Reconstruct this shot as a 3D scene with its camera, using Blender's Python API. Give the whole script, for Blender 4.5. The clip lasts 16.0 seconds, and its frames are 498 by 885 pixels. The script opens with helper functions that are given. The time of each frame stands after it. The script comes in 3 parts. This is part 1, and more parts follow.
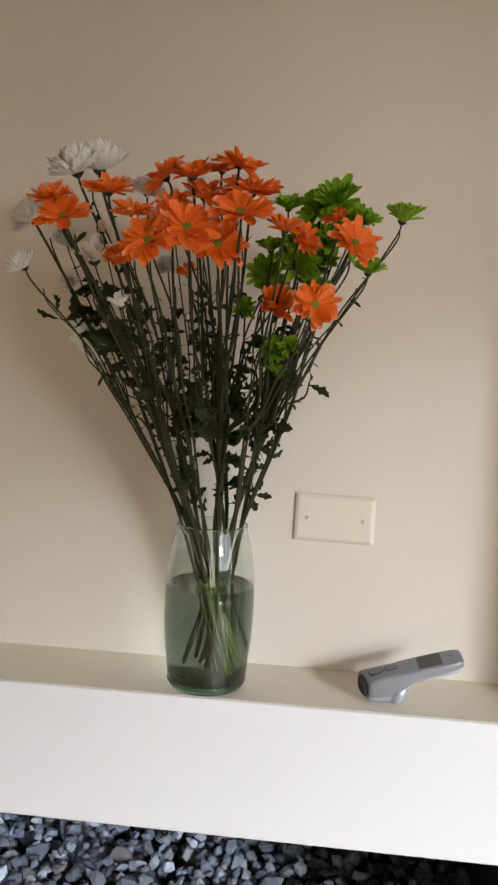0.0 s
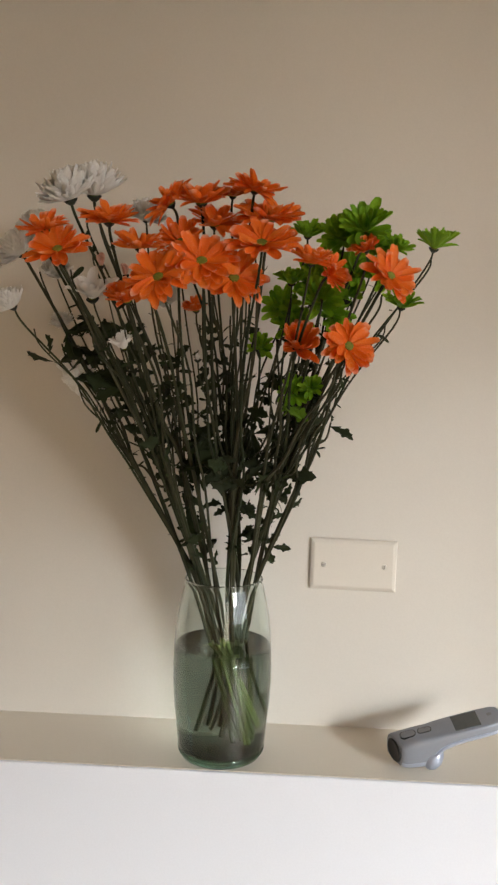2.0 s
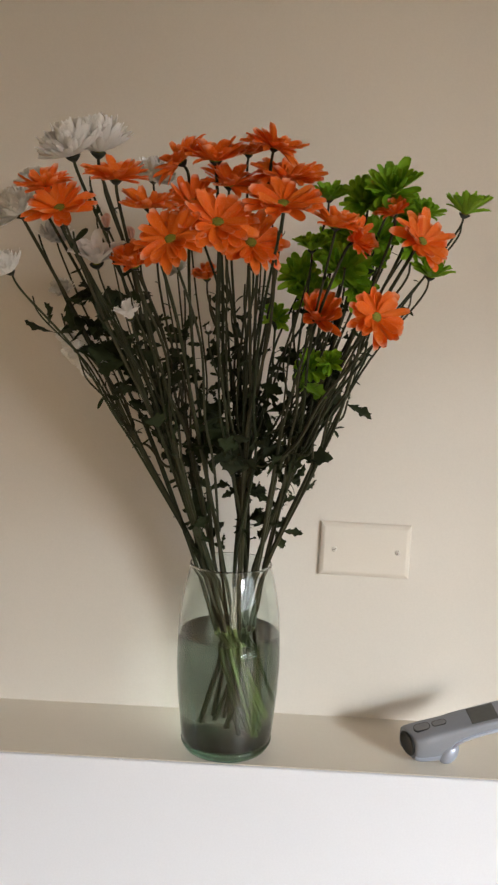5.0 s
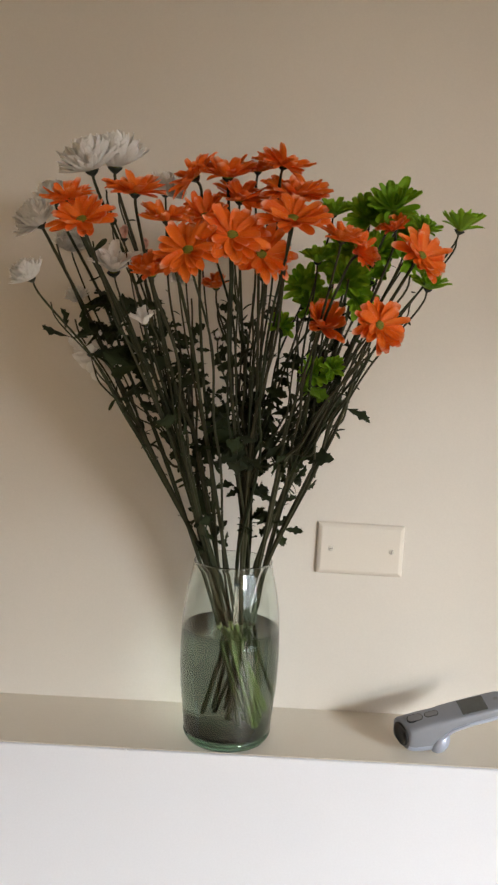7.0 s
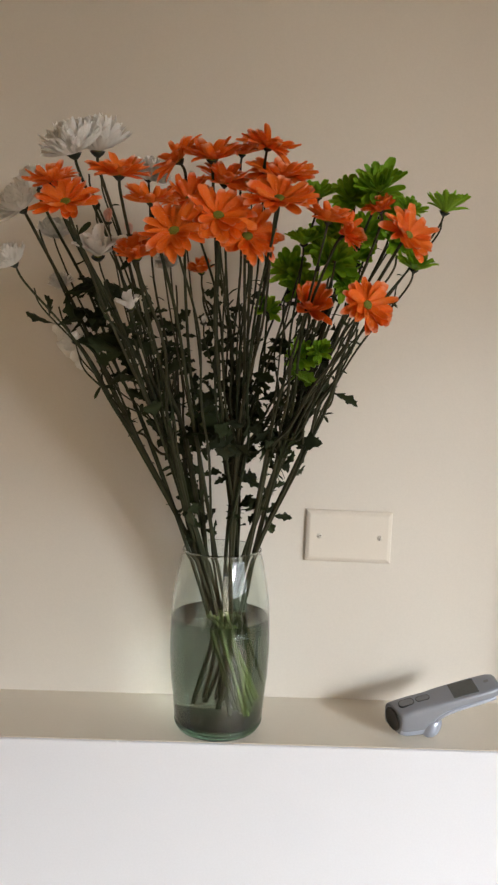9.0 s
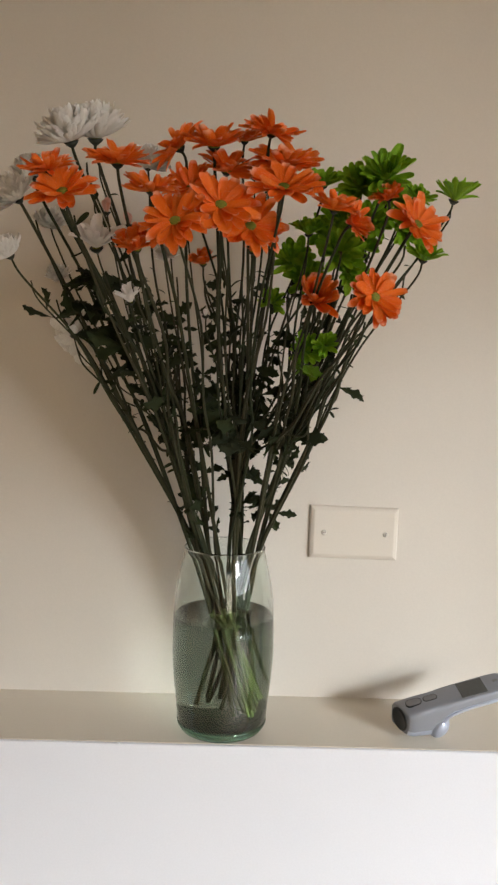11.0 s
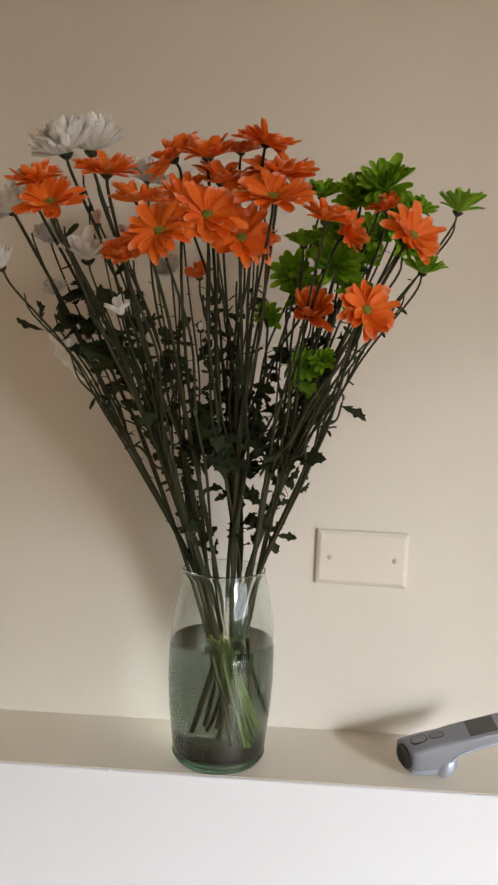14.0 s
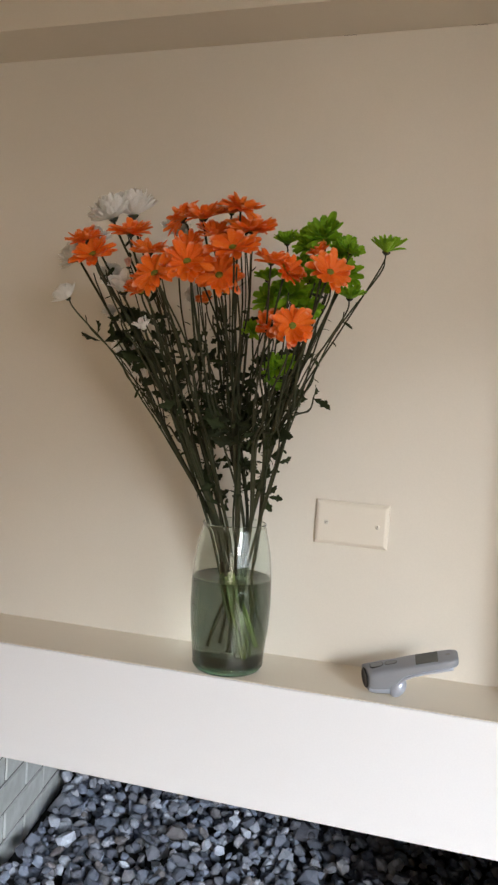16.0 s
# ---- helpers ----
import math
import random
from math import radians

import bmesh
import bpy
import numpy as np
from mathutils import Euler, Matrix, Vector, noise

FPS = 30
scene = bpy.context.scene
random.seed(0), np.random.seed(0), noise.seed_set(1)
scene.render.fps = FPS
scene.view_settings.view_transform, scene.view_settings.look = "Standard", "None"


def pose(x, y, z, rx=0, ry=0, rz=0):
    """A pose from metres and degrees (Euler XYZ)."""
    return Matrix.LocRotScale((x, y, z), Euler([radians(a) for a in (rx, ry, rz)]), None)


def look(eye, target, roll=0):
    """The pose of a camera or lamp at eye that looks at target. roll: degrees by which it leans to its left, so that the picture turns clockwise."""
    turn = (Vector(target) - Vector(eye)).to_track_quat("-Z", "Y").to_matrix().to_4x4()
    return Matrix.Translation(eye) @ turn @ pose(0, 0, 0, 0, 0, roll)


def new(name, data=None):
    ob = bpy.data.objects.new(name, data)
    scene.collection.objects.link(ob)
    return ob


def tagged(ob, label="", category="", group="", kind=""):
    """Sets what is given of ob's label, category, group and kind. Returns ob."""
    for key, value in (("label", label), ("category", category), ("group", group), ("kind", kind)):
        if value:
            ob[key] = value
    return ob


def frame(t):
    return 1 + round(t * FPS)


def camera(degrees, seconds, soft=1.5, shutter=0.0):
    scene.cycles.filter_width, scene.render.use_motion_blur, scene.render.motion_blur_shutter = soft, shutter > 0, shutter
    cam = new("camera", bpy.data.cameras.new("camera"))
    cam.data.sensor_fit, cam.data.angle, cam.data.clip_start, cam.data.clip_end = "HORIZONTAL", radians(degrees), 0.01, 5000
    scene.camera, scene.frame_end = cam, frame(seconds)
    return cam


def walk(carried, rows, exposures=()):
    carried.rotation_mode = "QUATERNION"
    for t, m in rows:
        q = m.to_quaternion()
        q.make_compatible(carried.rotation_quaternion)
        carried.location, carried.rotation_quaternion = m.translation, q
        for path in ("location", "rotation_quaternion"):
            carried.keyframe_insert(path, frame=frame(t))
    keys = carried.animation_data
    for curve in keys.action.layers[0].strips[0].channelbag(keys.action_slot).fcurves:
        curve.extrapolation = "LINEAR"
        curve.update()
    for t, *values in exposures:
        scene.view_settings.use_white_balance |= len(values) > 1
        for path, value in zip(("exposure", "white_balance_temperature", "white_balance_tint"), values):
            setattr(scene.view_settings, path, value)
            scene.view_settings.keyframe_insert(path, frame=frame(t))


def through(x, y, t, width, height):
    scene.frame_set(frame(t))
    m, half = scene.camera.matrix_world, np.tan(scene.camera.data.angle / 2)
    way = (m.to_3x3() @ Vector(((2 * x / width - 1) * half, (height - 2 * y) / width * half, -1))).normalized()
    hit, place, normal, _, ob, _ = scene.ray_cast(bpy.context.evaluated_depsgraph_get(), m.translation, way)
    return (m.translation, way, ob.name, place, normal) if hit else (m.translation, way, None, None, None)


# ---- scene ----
cam = camera(36.1, 16.0, soft=2.4)
PATH = [
    (0, (0.143, -1.11, 1.399), (-0.063, 0.873, 1.243), 2.6),
    (0.5, (0.128, -1.096, 1.427), (-0.093, 0.885, 1.268), 1.9),
    (1, (0.114, -1.092, 1.441), (-0.086, 0.895, 1.34), 1.2),
    (1.5, (0.087, -1.069, 1.441), (-0.045, 0.924, 1.336), 0.9),
    (2, (0.079, -1.023, 1.44), (-0.048, 0.968, 1.301), 1.2),
    (2.5, (0.112, -0.963, 1.453), (-0.046, 1.027, 1.322), 1.1),
    (3, (0.124, -0.942, 1.455), (-0.113, 1.04, 1.333), 0.9),
    (3.5, (0.098, -0.955, 1.456), (-0.146, 1.025, 1.312), 0.9),
    (4, (0.07, -0.961, 1.452), (-0.078, 1.028, 1.293), 1.7),
    (4.5, (0.06, -0.965, 1.441), (-0.049, 1.022, 1.243), 1.8),
    (7, (0.03, -1.017, 1.427), (-0.024, 0.976, 1.265), 2.4),
    (7.5, (0.029, -1.019, 1.407), (-0.004, 0.974, 1.243), 2.0),
    (8, (0.023, -1.021, 1.407), (0.012, 0.973, 1.255), 1.8),
    (10.5, (0.023, -0.995, 1.416), (0.02, 0.998, 1.237), 1.5),
    (11, (0.019, -0.992, 1.414), (0.015, 1.0, 1.231), 1.4),
    (11.5, (0.015, -0.987, 1.411), (0.015, 1.005, 1.224), 1.6),
    (12, (0.002, -0.977, 1.403), (0.005, 1.012, 1.2), 1.6),
    (12.5, (0.003, -0.955, 1.402), (0.042, 1.031, 1.177), 1.4),
    (13, (0.026, -0.929, 1.412), (0.033, 1.061, 1.219), 1.7),
    (13.5, (0.05, -0.922, 1.41), (-0.018, 1.07, 1.251), 2.7),
    (14, (0.07, -0.965, 1.407), (-0.055, 1.028, 1.285), 2.1),
    (14.5, (0.105, -1.073, 1.398), (0.013, 0.921, 1.272), 2.1),
    (15, (0.164, -1.155, 1.389), (0.0, 0.835, 1.261), 2.2),
    (15.5, (0.277, -1.18, 1.39), (-0.183, 0.763, 1.271), 3.3),
    (16, (0.33, -1.198, 1.389), (-0.227, 0.72, 1.285), 3.2),
]
walk(cam, [(t, look(eye, target, roll)) for t, eye, target, roll in PATH], [(0, 0.28), (2.5, 0.30), (3, 0.40), (3.5, 0.40), (4.5, 0.29), (16, 0.29)])

# ---------------------------------------------------------------- light
world = bpy.data.worlds.new("sky")
scene.world = world
world.use_nodes = True
wn = world.node_tree.nodes
sky = wn.new("ShaderNodeTexSky")
sky.sky_type, sky.sun_disc = "NISHITA", False
sky.sun_elevation, sky.sun_rotation = radians(38), radians(95)
wn["Background"].inputs["Strength"].default_value = 0.09
world.node_tree.links.new(sky.outputs[0], wn["Background"].inputs["Color"])


def area_lamp(name, m, width, height, power, colour):
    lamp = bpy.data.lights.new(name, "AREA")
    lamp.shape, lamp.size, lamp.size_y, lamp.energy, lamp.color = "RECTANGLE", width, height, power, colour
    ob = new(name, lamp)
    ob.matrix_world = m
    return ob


# daylight through the patio door, stood in for by two lamps outside: a low one for the cast shadows, and a high one
# that the lintel of the door cuts off from the upper part of the recess; and a warm fill lamp added at the far end
area_lamp("door_daylight", look((2.65, -4.08, 2.02), (0.0, 0.0, 1.15)), 1.25, 0.36, 49, (1.0, 0.965, 0.94))
area_lamp("door_daylight_high", look((4.40, -5.50, 3.60), (0.0, 0.0, 1.15)), 1.5, 1.1, 690, (0.84, 0.935, 1.0))
area_lamp("far_fill_lamp", look((0.85, -3.62, 1.25), (0, 0, 1.1)), 0.8, 1.1, 8.6, (1.0, 0.88, 0.68))


# ---------------------------------------------------------------- materials
def material(name, rough=0.6, metallic=0.0):
    m = bpy.data.materials.new(name)
    m.use_nodes = True
    b = m.node_tree.nodes["Principled BSDF"]
    b.inputs["Roughness"].default_value, b.inputs["Metallic"].default_value = rough, metallic
    return m, m.node_tree, b


def node(nt, kind, **values):
    n = nt.nodes.new(kind)
    for key, value in values.items():
        n.inputs[key.replace("_", " ")].default_value = value
    return n


def ramp(nt, source, stops):
    r = nt.nodes.new("ShaderNodeValToRGB")
    while len(r.color_ramp.elements) < len(stops):
        r.color_ramp.elements.new(0.5)
    for e, (at, c) in zip(r.color_ramp.elements, stops):
        e.position, e.color = at, (*c, 1)
    nt.links.new(source, r.inputs["Fac"])
    return r.outputs["Color"]


def mix(nt, fac, a, b, blend="MIX"):
    n = nt.nodes.new("ShaderNodeMix")
    n.data_type, n.blend_type = "RGBA", blend
    for at, v in ((0, fac), (6, a), (7, b)):
        if isinstance(v, bpy.types.NodeSocket):
            nt.links.new(v, n.inputs[at])
        else:
            n.inputs[at].default_value = v if at == 0 else (*v, 1)
    return n.outputs[2]


def bump(nt, b, height, strength, distance):
    n = node(nt, "ShaderNodeBump", Strength=strength, Distance=distance)
    nt.links.new(height, n.inputs["Height"])
    nt.links.new(n.outputs[0], b.inputs["Normal"])


def place(nt, kind="Object"):
    return nt.nodes.new("ShaderNodeTexCoord").outputs[kind]


def noise_at(nt, coords, scale, detail=3.0, rough=0.5):
    n = node(nt, "ShaderNodeTexNoise", Scale=scale, Detail=detail, Roughness=rough)
    nt.links.new(coords, n.inputs["Vector"])
    return n.outputs["Fac"]


def paint(name, colour, other, rough=0.55, relief=0.25):
    """Rolled wall paint: orange-peel grain, faint scuffs and cloudy patches."""
    m, nt, b = material(name, rough)
    c = place(nt)
    patches = ramp(nt, noise_at(nt, c, 2.3, 4), [(0.35, colour), (0.7, other)])
    grain = noise_at(nt, c, 420, 2)
    fine = ramp(nt, grain, [(0.3, (0.97, 0.97, 0.97)), (0.7, (1, 1, 1))])
    nt.links.new(mix(nt, 1.0, patches, fine, "MULTIPLY"), b.inputs["Base Color"])
    bump(nt, b, noise_at(nt, c, 260, 2), relief, 0.0006)
    return m


def plain(name, colour, rough=0.5, metallic=0.0, grain=200, vary=0.12):
    m, nt, b = material(name, rough, metallic)
    low = tuple(v * (1 - vary) for v in colour)
    c = ramp(nt, noise_at(nt, place(nt), grain, 3), [(0.3, low), (0.7, colour)])
    nt.links.new(c, b.inputs["Base Color"])
    return m


def leafy(name, colours, shine=0.45, through=0.35, streak=None, scale=(260, 14, 260), tip=None):
    """Petal and leaf tissue: veined along its length, each piece a little different, letting some light through."""
    m, nt, b = material(name, shine)
    b.inputs["Specular IOR Level"].default_value = 0.25
    info = nt.nodes.new("ShaderNodeObjectInfo")
    own = ramp(nt, info.outputs["Random"], [(i / max(1, len(colours) - 1), c) for i, c in enumerate(colours)])
    mapped = node(nt, "ShaderNodeMapping", Scale=scale)
    nt.links.new(place(nt), mapped.inputs["Vector"])
    veins = noise_at(nt, mapped.outputs[0], 1.0, 3)
    c = mix(nt, 1.0, own, ramp(nt, veins, [(0.3, (0.78, 0.78, 0.78)), (0.65, (1.0, 1.0, 1.0))]), "MULTIPLY")
    # pale streaks: petal marking, with some highlight painted in
    if streak:
        c = mix(nt, ramp(nt, noise_at(nt, mapped.outputs[0], 0.6, 2), [(0.59, (0, 0, 0)), (0.74, (0.65, 0.65, 0.65))]), c, streak)
    if tip:
        # the last bit of each petal goes pale, pigment and painted glint in one, on some more than on others
        apart = nt.nodes.new("ShaderNodeSeparateXYZ")
        nt.links.new(place(nt), apart.inputs[0])
        pale = ramp(nt, apart.outputs["Y"], [(0.80, (0, 0, 0)), (0.97, (0.7, 0.7, 0.7))])
        some = ramp(nt, info.outputs["Random"], [(0.35, (0.15, 0.15, 0.15)), (0.9, (1, 1, 1))])
        c = mix(nt, mix(nt, 1.0, pale, some, "MULTIPLY"), c, tip)
    nt.links.new(c, b.inputs["Base Color"])
    bump(nt, b, veins, 0.4, 0.0006)
    if through:
        t = nt.nodes.new("ShaderNodeBsdfTranslucent")
        nt.links.new(c, t.inputs["Color"])
        mx = node(nt, "ShaderNodeMixShader", Fac=through)
        nt.links.new(b.outputs[0], mx.inputs[1])
        nt.links.new(t.outputs[0], mx.inputs[2])
        nt.links.new(mx.outputs[0], nt.nodes["Material Output"].inputs["Surface"])
    return m


def clear(name, tint, ior, rough=0.0):
    m, nt, b = material(name, rough)
    b.inputs["Base Color"].default_value = (*tint, 1)
    b.inputs["Transmission Weight"].default_value = 1.0
    b.inputs["IOR"].default_value = ior
    return m


WALL = paint("beige_wall_paint", (0.645, 0.588, 0.520), (0.68, 0.622, 0.552), 0.55, 0.12)
SHELF = paint("beige_shelf_paint", (0.70, 0.63, 0.535), (0.74, 0.67, 0.57), 0.42, 0.12)
WHITE = paint("white_fascia_paint", (0.70, 0.70, 0.74), (0.73, 0.73, 0.77), 0.5, 0.08)
ROOM = paint("pale_room_paint", (0.62, 0.495, 0.335), (0.66, 0.535, 0.37))
FLOORING = plain("warm_flooring", (0.50, 0.385, 0.27), 0.5, grain=9)
PLATE = paint("cream_plate_plastic", (0.68, 0.615, 0.535), (0.70, 0.635, 0.555), 0.4, 0.05)
SCREW = plain("painted_screw", (0.62, 0.57, 0.50), 0.4)
SLOT = plain("screw_slot", (0.28, 0.25, 0.22), 0.6)
SOOT = plain("sooty_black_metal", (0.018, 0.018, 0.02), 0.7)
GLASS = clear("greenish_glass", (0.87, 0.915, 0.888), 1.5)
# tint of the foot: thick green glass, darkened for the shelf's refracted shade
GLASS_BASE = clear("thick_green_glass", (0.15, 0.27, 0.19), 1.5)
WATER = clear("cloudy_water", (0.225, 0.255, 0.215), 1.33)
ORANGE = leafy("orange_petal", [(0.97, 0.178, 0.012), (0.98, 0.228, 0.022), (0.95, 0.142, 0.008)], 0.40, 0.22, (0.95, 0.60, 0.40), tip=(0.97, 0.66, 0.47))
PETAL_WHITE = leafy("white_petal", [(0.96, 0.93, 0.89), (0.97, 0.95, 0.92), (0.95, 0.91, 0.87)], 0.5, 0.20)
PETAL_GREEN = leafy("green_petal", [(0.20, 0.42, 0.018), (0.31, 0.54, 0.03), (0.14, 0.33, 0.015)], 0.5, 0.3)
PETAL_PINK = leafy("pink_petal", [(0.72, 0.33, 0.24), (0.78, 0.50, 0.42)], 0.5, 0.3)
DISC = plain("green_flower_eye", (0.24, 0.25, 0.02), 0.8, grain=900, vary=0.6)
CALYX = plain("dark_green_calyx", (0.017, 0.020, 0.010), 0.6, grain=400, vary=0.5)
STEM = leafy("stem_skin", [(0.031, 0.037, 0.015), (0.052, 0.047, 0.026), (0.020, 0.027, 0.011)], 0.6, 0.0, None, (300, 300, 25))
# stem ends in the vase: shade and light put into two tones of one skin
STEM_SHADED = leafy("shaded_stem_skin", [(0.035, 0.045, 0.018), (0.06, 0.078, 0.028), (0.045, 0.05, 0.024), (0.11, 0.14, 0.05)], 0.45, 0.0, None, (300, 300, 25))
STEM_LIT = leafy("lit_stem_skin", [(0.10, 0.14, 0.04), (0.24, 0.30, 0.09), (0.06, 0.08, 0.03)], 0.45, 0.0, None, (300, 300, 25))
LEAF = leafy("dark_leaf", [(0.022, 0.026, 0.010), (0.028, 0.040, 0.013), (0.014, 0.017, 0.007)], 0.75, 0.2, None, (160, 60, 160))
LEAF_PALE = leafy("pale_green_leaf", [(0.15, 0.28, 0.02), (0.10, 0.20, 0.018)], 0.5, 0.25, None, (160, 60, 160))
SILVER = plain("silver_plastic", (0.27, 0.285, 0.325), 0.45, 0.35, 700, 0.06)
SILVER_PALE = plain("pale_blue_silver_plastic", (0.46, 0.50, 0.61), 0.3, 0.4, 700, 0.06)
LCD = plain("grey_display", (0.075, 0.08, 0.078), 0.25)
BLACK = plain("black_rubber", (0.012, 0.012, 0.013), 0.5)
BUTTON = plain("grey_button", (0.20, 0.20, 0.215), 0.4)


def stone_material():
    m, nt, b = material("grey_slate_chip", 0.75)
    info = nt.nodes.new("ShaderNodeObjectInfo")
    geo = nt.nodes.new("ShaderNodeNewGeometry")
    add = nt.nodes.new("ShaderNodeMath")
    add.operation = "ADD"
    nt.links.new(info.outputs["Random"], add.inputs[0])
    nt.links.new(geo.outputs["Random Per Island"], add.inputs[1])
    wrap = nt.nodes.new("ShaderNodeMath")
    wrap.operation = "FRACT"
    nt.links.new(add.outputs[0], wrap.inputs[0])
    own = ramp(nt, wrap.outputs[0], [(0.0, (0.11, 0.12, 0.155)), (0.35, (0.36, 0.42, 0.56)), (0.55, (0.19, 0.20, 0.25)), (0.8, (0.72, 0.78, 0.92)), (1.0, (0.22, 0.20, 0.21))])
    c = place(nt)
    grain = ramp(nt, noise_at(nt, c, 90, 5, 0.65), [(0.3, (0.62, 0.62, 0.64)), (0.7, (1, 1, 1))])
    nt.links.new(mix(nt, 1.0, own, grain, "MULTIPLY"), b.inputs["Base Color"])
    bump(nt, b, noise_at(nt, c, 160, 4, 0.6), 0.6, 0.002)
    return m


def brick_material():
    m, nt, b = material("whitewashed_firebrick", 0.8)
    info = nt.nodes.new("ShaderNodeObjectInfo")
    own = ramp(nt, info.outputs["Random"], [(0, (0.66, 0.68, 0.69)), (0.5, (0.74, 0.76, 0.77)), (1, (0.60, 0.63, 0.65))])
    c = place(nt)
    dirt = ramp(nt, noise_at(nt, c, 24, 5, 0.6), [(0.3, (0.78, 0.78, 0.77)), (0.65, (1, 1, 1))])
    nt.links.new(mix(nt, 1.0, own, dirt, "MULTIPLY"), b.inputs["Base Color"])
    bump(nt, b, noise_at(nt, c, 180, 4), 0.4, 0.001)
    return m


def glow_material(name, colour, strength):
    m, nt, b = material(name)
    e = node(nt, "ShaderNodeEmission", Strength=strength)
    e.inputs["Color"].default_value = (*colour, 1)
    nt.links.new(e.outputs[0], nt.nodes["Material Output"].inputs["Surface"])
    return m


OUTSIDE = glow_material("bright_overcast_sky", (0.90, 0.95, 1.0), 3.6)
GARDEN = glow_material("dim_garden_distance", (0.70, 0.85, 0.62), 0.7)
STONE, BRICK = stone_material(), brick_material()
MORTAR = plain("grey_mortar", (0.22, 0.22, 0.22), 0.9, grain=150, vary=0.3)


# ---------------------------------------------------------------- mesh helpers
def mesh_of(name, bm, mat, smooth=True):
    me = bpy.data.meshes.new(name)
    bm.to_mesh(me)
    bm.free()
    me.materials.append(mat)
    if smooth:
        for p in me.polygons:
            p.use_smooth = True
    return me


def part(name, bm, mat, parent=None, label="", smooth=False):
    ob = new(name, mesh_of(name, bm, mat, smooth))
    ob.parent = parent
    return tagged(ob, label)


def child(name, me, parent, m):
    ob = new(name, me)
    ob.parent = parent
    ob.matrix_basis = m
    return ob


def block(x0, x1, y0, y1, z0, z1, bevel=0.0, segments=2, bm=None):
    bm = bm or bmesh.new()
    made = bmesh.ops.create_cube(bm, size=1, matrix=Matrix.Translation(((x0 + x1) / 2, (y0 + y1) / 2, (z0 + z1) / 2)) @ Matrix.Diagonal((x1 - x0, y1 - y0, z1 - z0, 1)))
    if bevel:
        edges = list({e for v in made["verts"] for e in v.link_edges})
        bmesh.ops.bevel(bm, geom=edges, offset=bevel, segments=segments, affect="EDGES", profile=0.5)
    return bm


def lathe(profile, steps=64):
    """A surface of revolution round z from (radius, height) pairs; radius 0 closes it."""
    bm = bmesh.new()
    rings = []
    for r, z in profile:
        if r <= 1e-6:
            rings.append([bm.verts.new((0, 0, z))])
        else:
            rings.append([bm.verts.new((r * math.cos(2 * math.pi * i / steps), r * math.sin(2 * math.pi * i / steps), z)) for i in range(steps)])
    for a, b in zip(rings, rings[1:]):
        for i in range(steps):
            j = (i + 1) % steps
            if len(a) == 1:
                bm.faces.new((a[0], b[j], b[i]))
            elif len(b) == 1:
                bm.faces.new((a[i], a[j], b[0]))
            else:
                bm.faces.new((a[i], a[j], b[j], b[i]))
    bmesh.ops.recalc_face_normals(bm, faces=bm.faces)
    return bm


def curve_points(points, steps):
    """A smooth line through the points (Catmull-Rom)."""
    p = [Vector(v) for v in points]
    p = [p[0] * 2 - p[1], *p, p[-1] * 2 - p[-2]]
    out = []
    for i in range(1, len(p) - 2):
        for k in range(steps):
            t = k / steps
            out.append(0.5 * (2 * p[i] + (p[i + 1] - p[i - 1]) * t + (2 * p[i - 1] - 5 * p[i] + 4 * p[i + 1] - p[i + 2]) * t * t + (3 * p[i] - p[i - 1] - 3 * p[i + 1] + p[i + 2]) * t ** 3))
    return [*out, p[-2]]


def tube(points, radius, sides=7, bm=None):
    """A round stalk along points; radius is a number or one for each point."""
    bm = bm or bmesh.new()
    rings, side = [], Vector((1, 0, 0))
    for i, p in enumerate(points):
        way = (points[min(i + 1, len(points) - 1)] - points[max(i - 1, 0)]).normalized()
        side = (side - way * side.dot(way)).normalized()
        up = way.cross(side)
        r = radius[i] if isinstance(radius, list) else radius
        rings.append([bm.verts.new(p + r * (side * math.cos(2 * math.pi * k / sides) + up * math.sin(2 * math.pi * k / sides))) for k in range(sides)])
    for a, b in zip(rings, rings[1:]):
        for k in range(sides):
            j = (k + 1) % sides
            bm.faces.new((a[k], a[j], b[j], b[k]))
    bm.faces.new(rings[0][::-1])
    bm.faces.new(rings[-1])
    return bm


# ---------------------------------------------------------------- the room and the chimney wall
SHELF_Z, FRONT, HEADER, SOFFIT = 0.980, -0.137, -0.100, 1.966
LEFT, RIGHT = -1.15, 0.480  # the recess
FIRE_LEFT, FIRE_RIGHT, FIRE_TOP = -0.545, 0.47, 0.792


def setting(name, bm, mat, label, category):
    return tagged(part(name, bm, mat), label, category, kind="structure")


setting("floor", block(-2.8, 2.8, -3.8, 0.2, -0.1, 0.0), FLOORING, "pale floor of the room", "floor")
setting("ceiling", block(-2.8, 2.8, -3.8, 0.2, 2.5, 2.6), ROOM, "pale painted ceiling of the room", "ceiling")
setting("wall_west", block(-2.8, -2.7, -3.8, -0.137, 0, 2.5), ROOM, "pale painted side wall", "wall")
# unseen wall, its lintel height set to crop the lamps outside
bm = block(1.55, 1.65, -3.8, -2.9, 0, 2.5)
block(1.55, 1.65, -0.75, FRONT, 0, 2.5, bm=bm)
block(1.55, 1.65, -2.9, -0.75, 2.0, 2.5, bm=bm)
setting("wall_east", bm, ROOM, "pale painted side wall with a patio door opening", "wall")
# unseen wall; its opening is added behind the far fill lamp
bm = block(-2.7, 0.4, -3.8, -3.7, 0, 2.5)
block(1.3, 1.55, -3.8, -3.7, 0, 2.5, bm=bm)
block(0.4, 1.3, -3.8, -3.7, 0, 0.7, bm=bm)
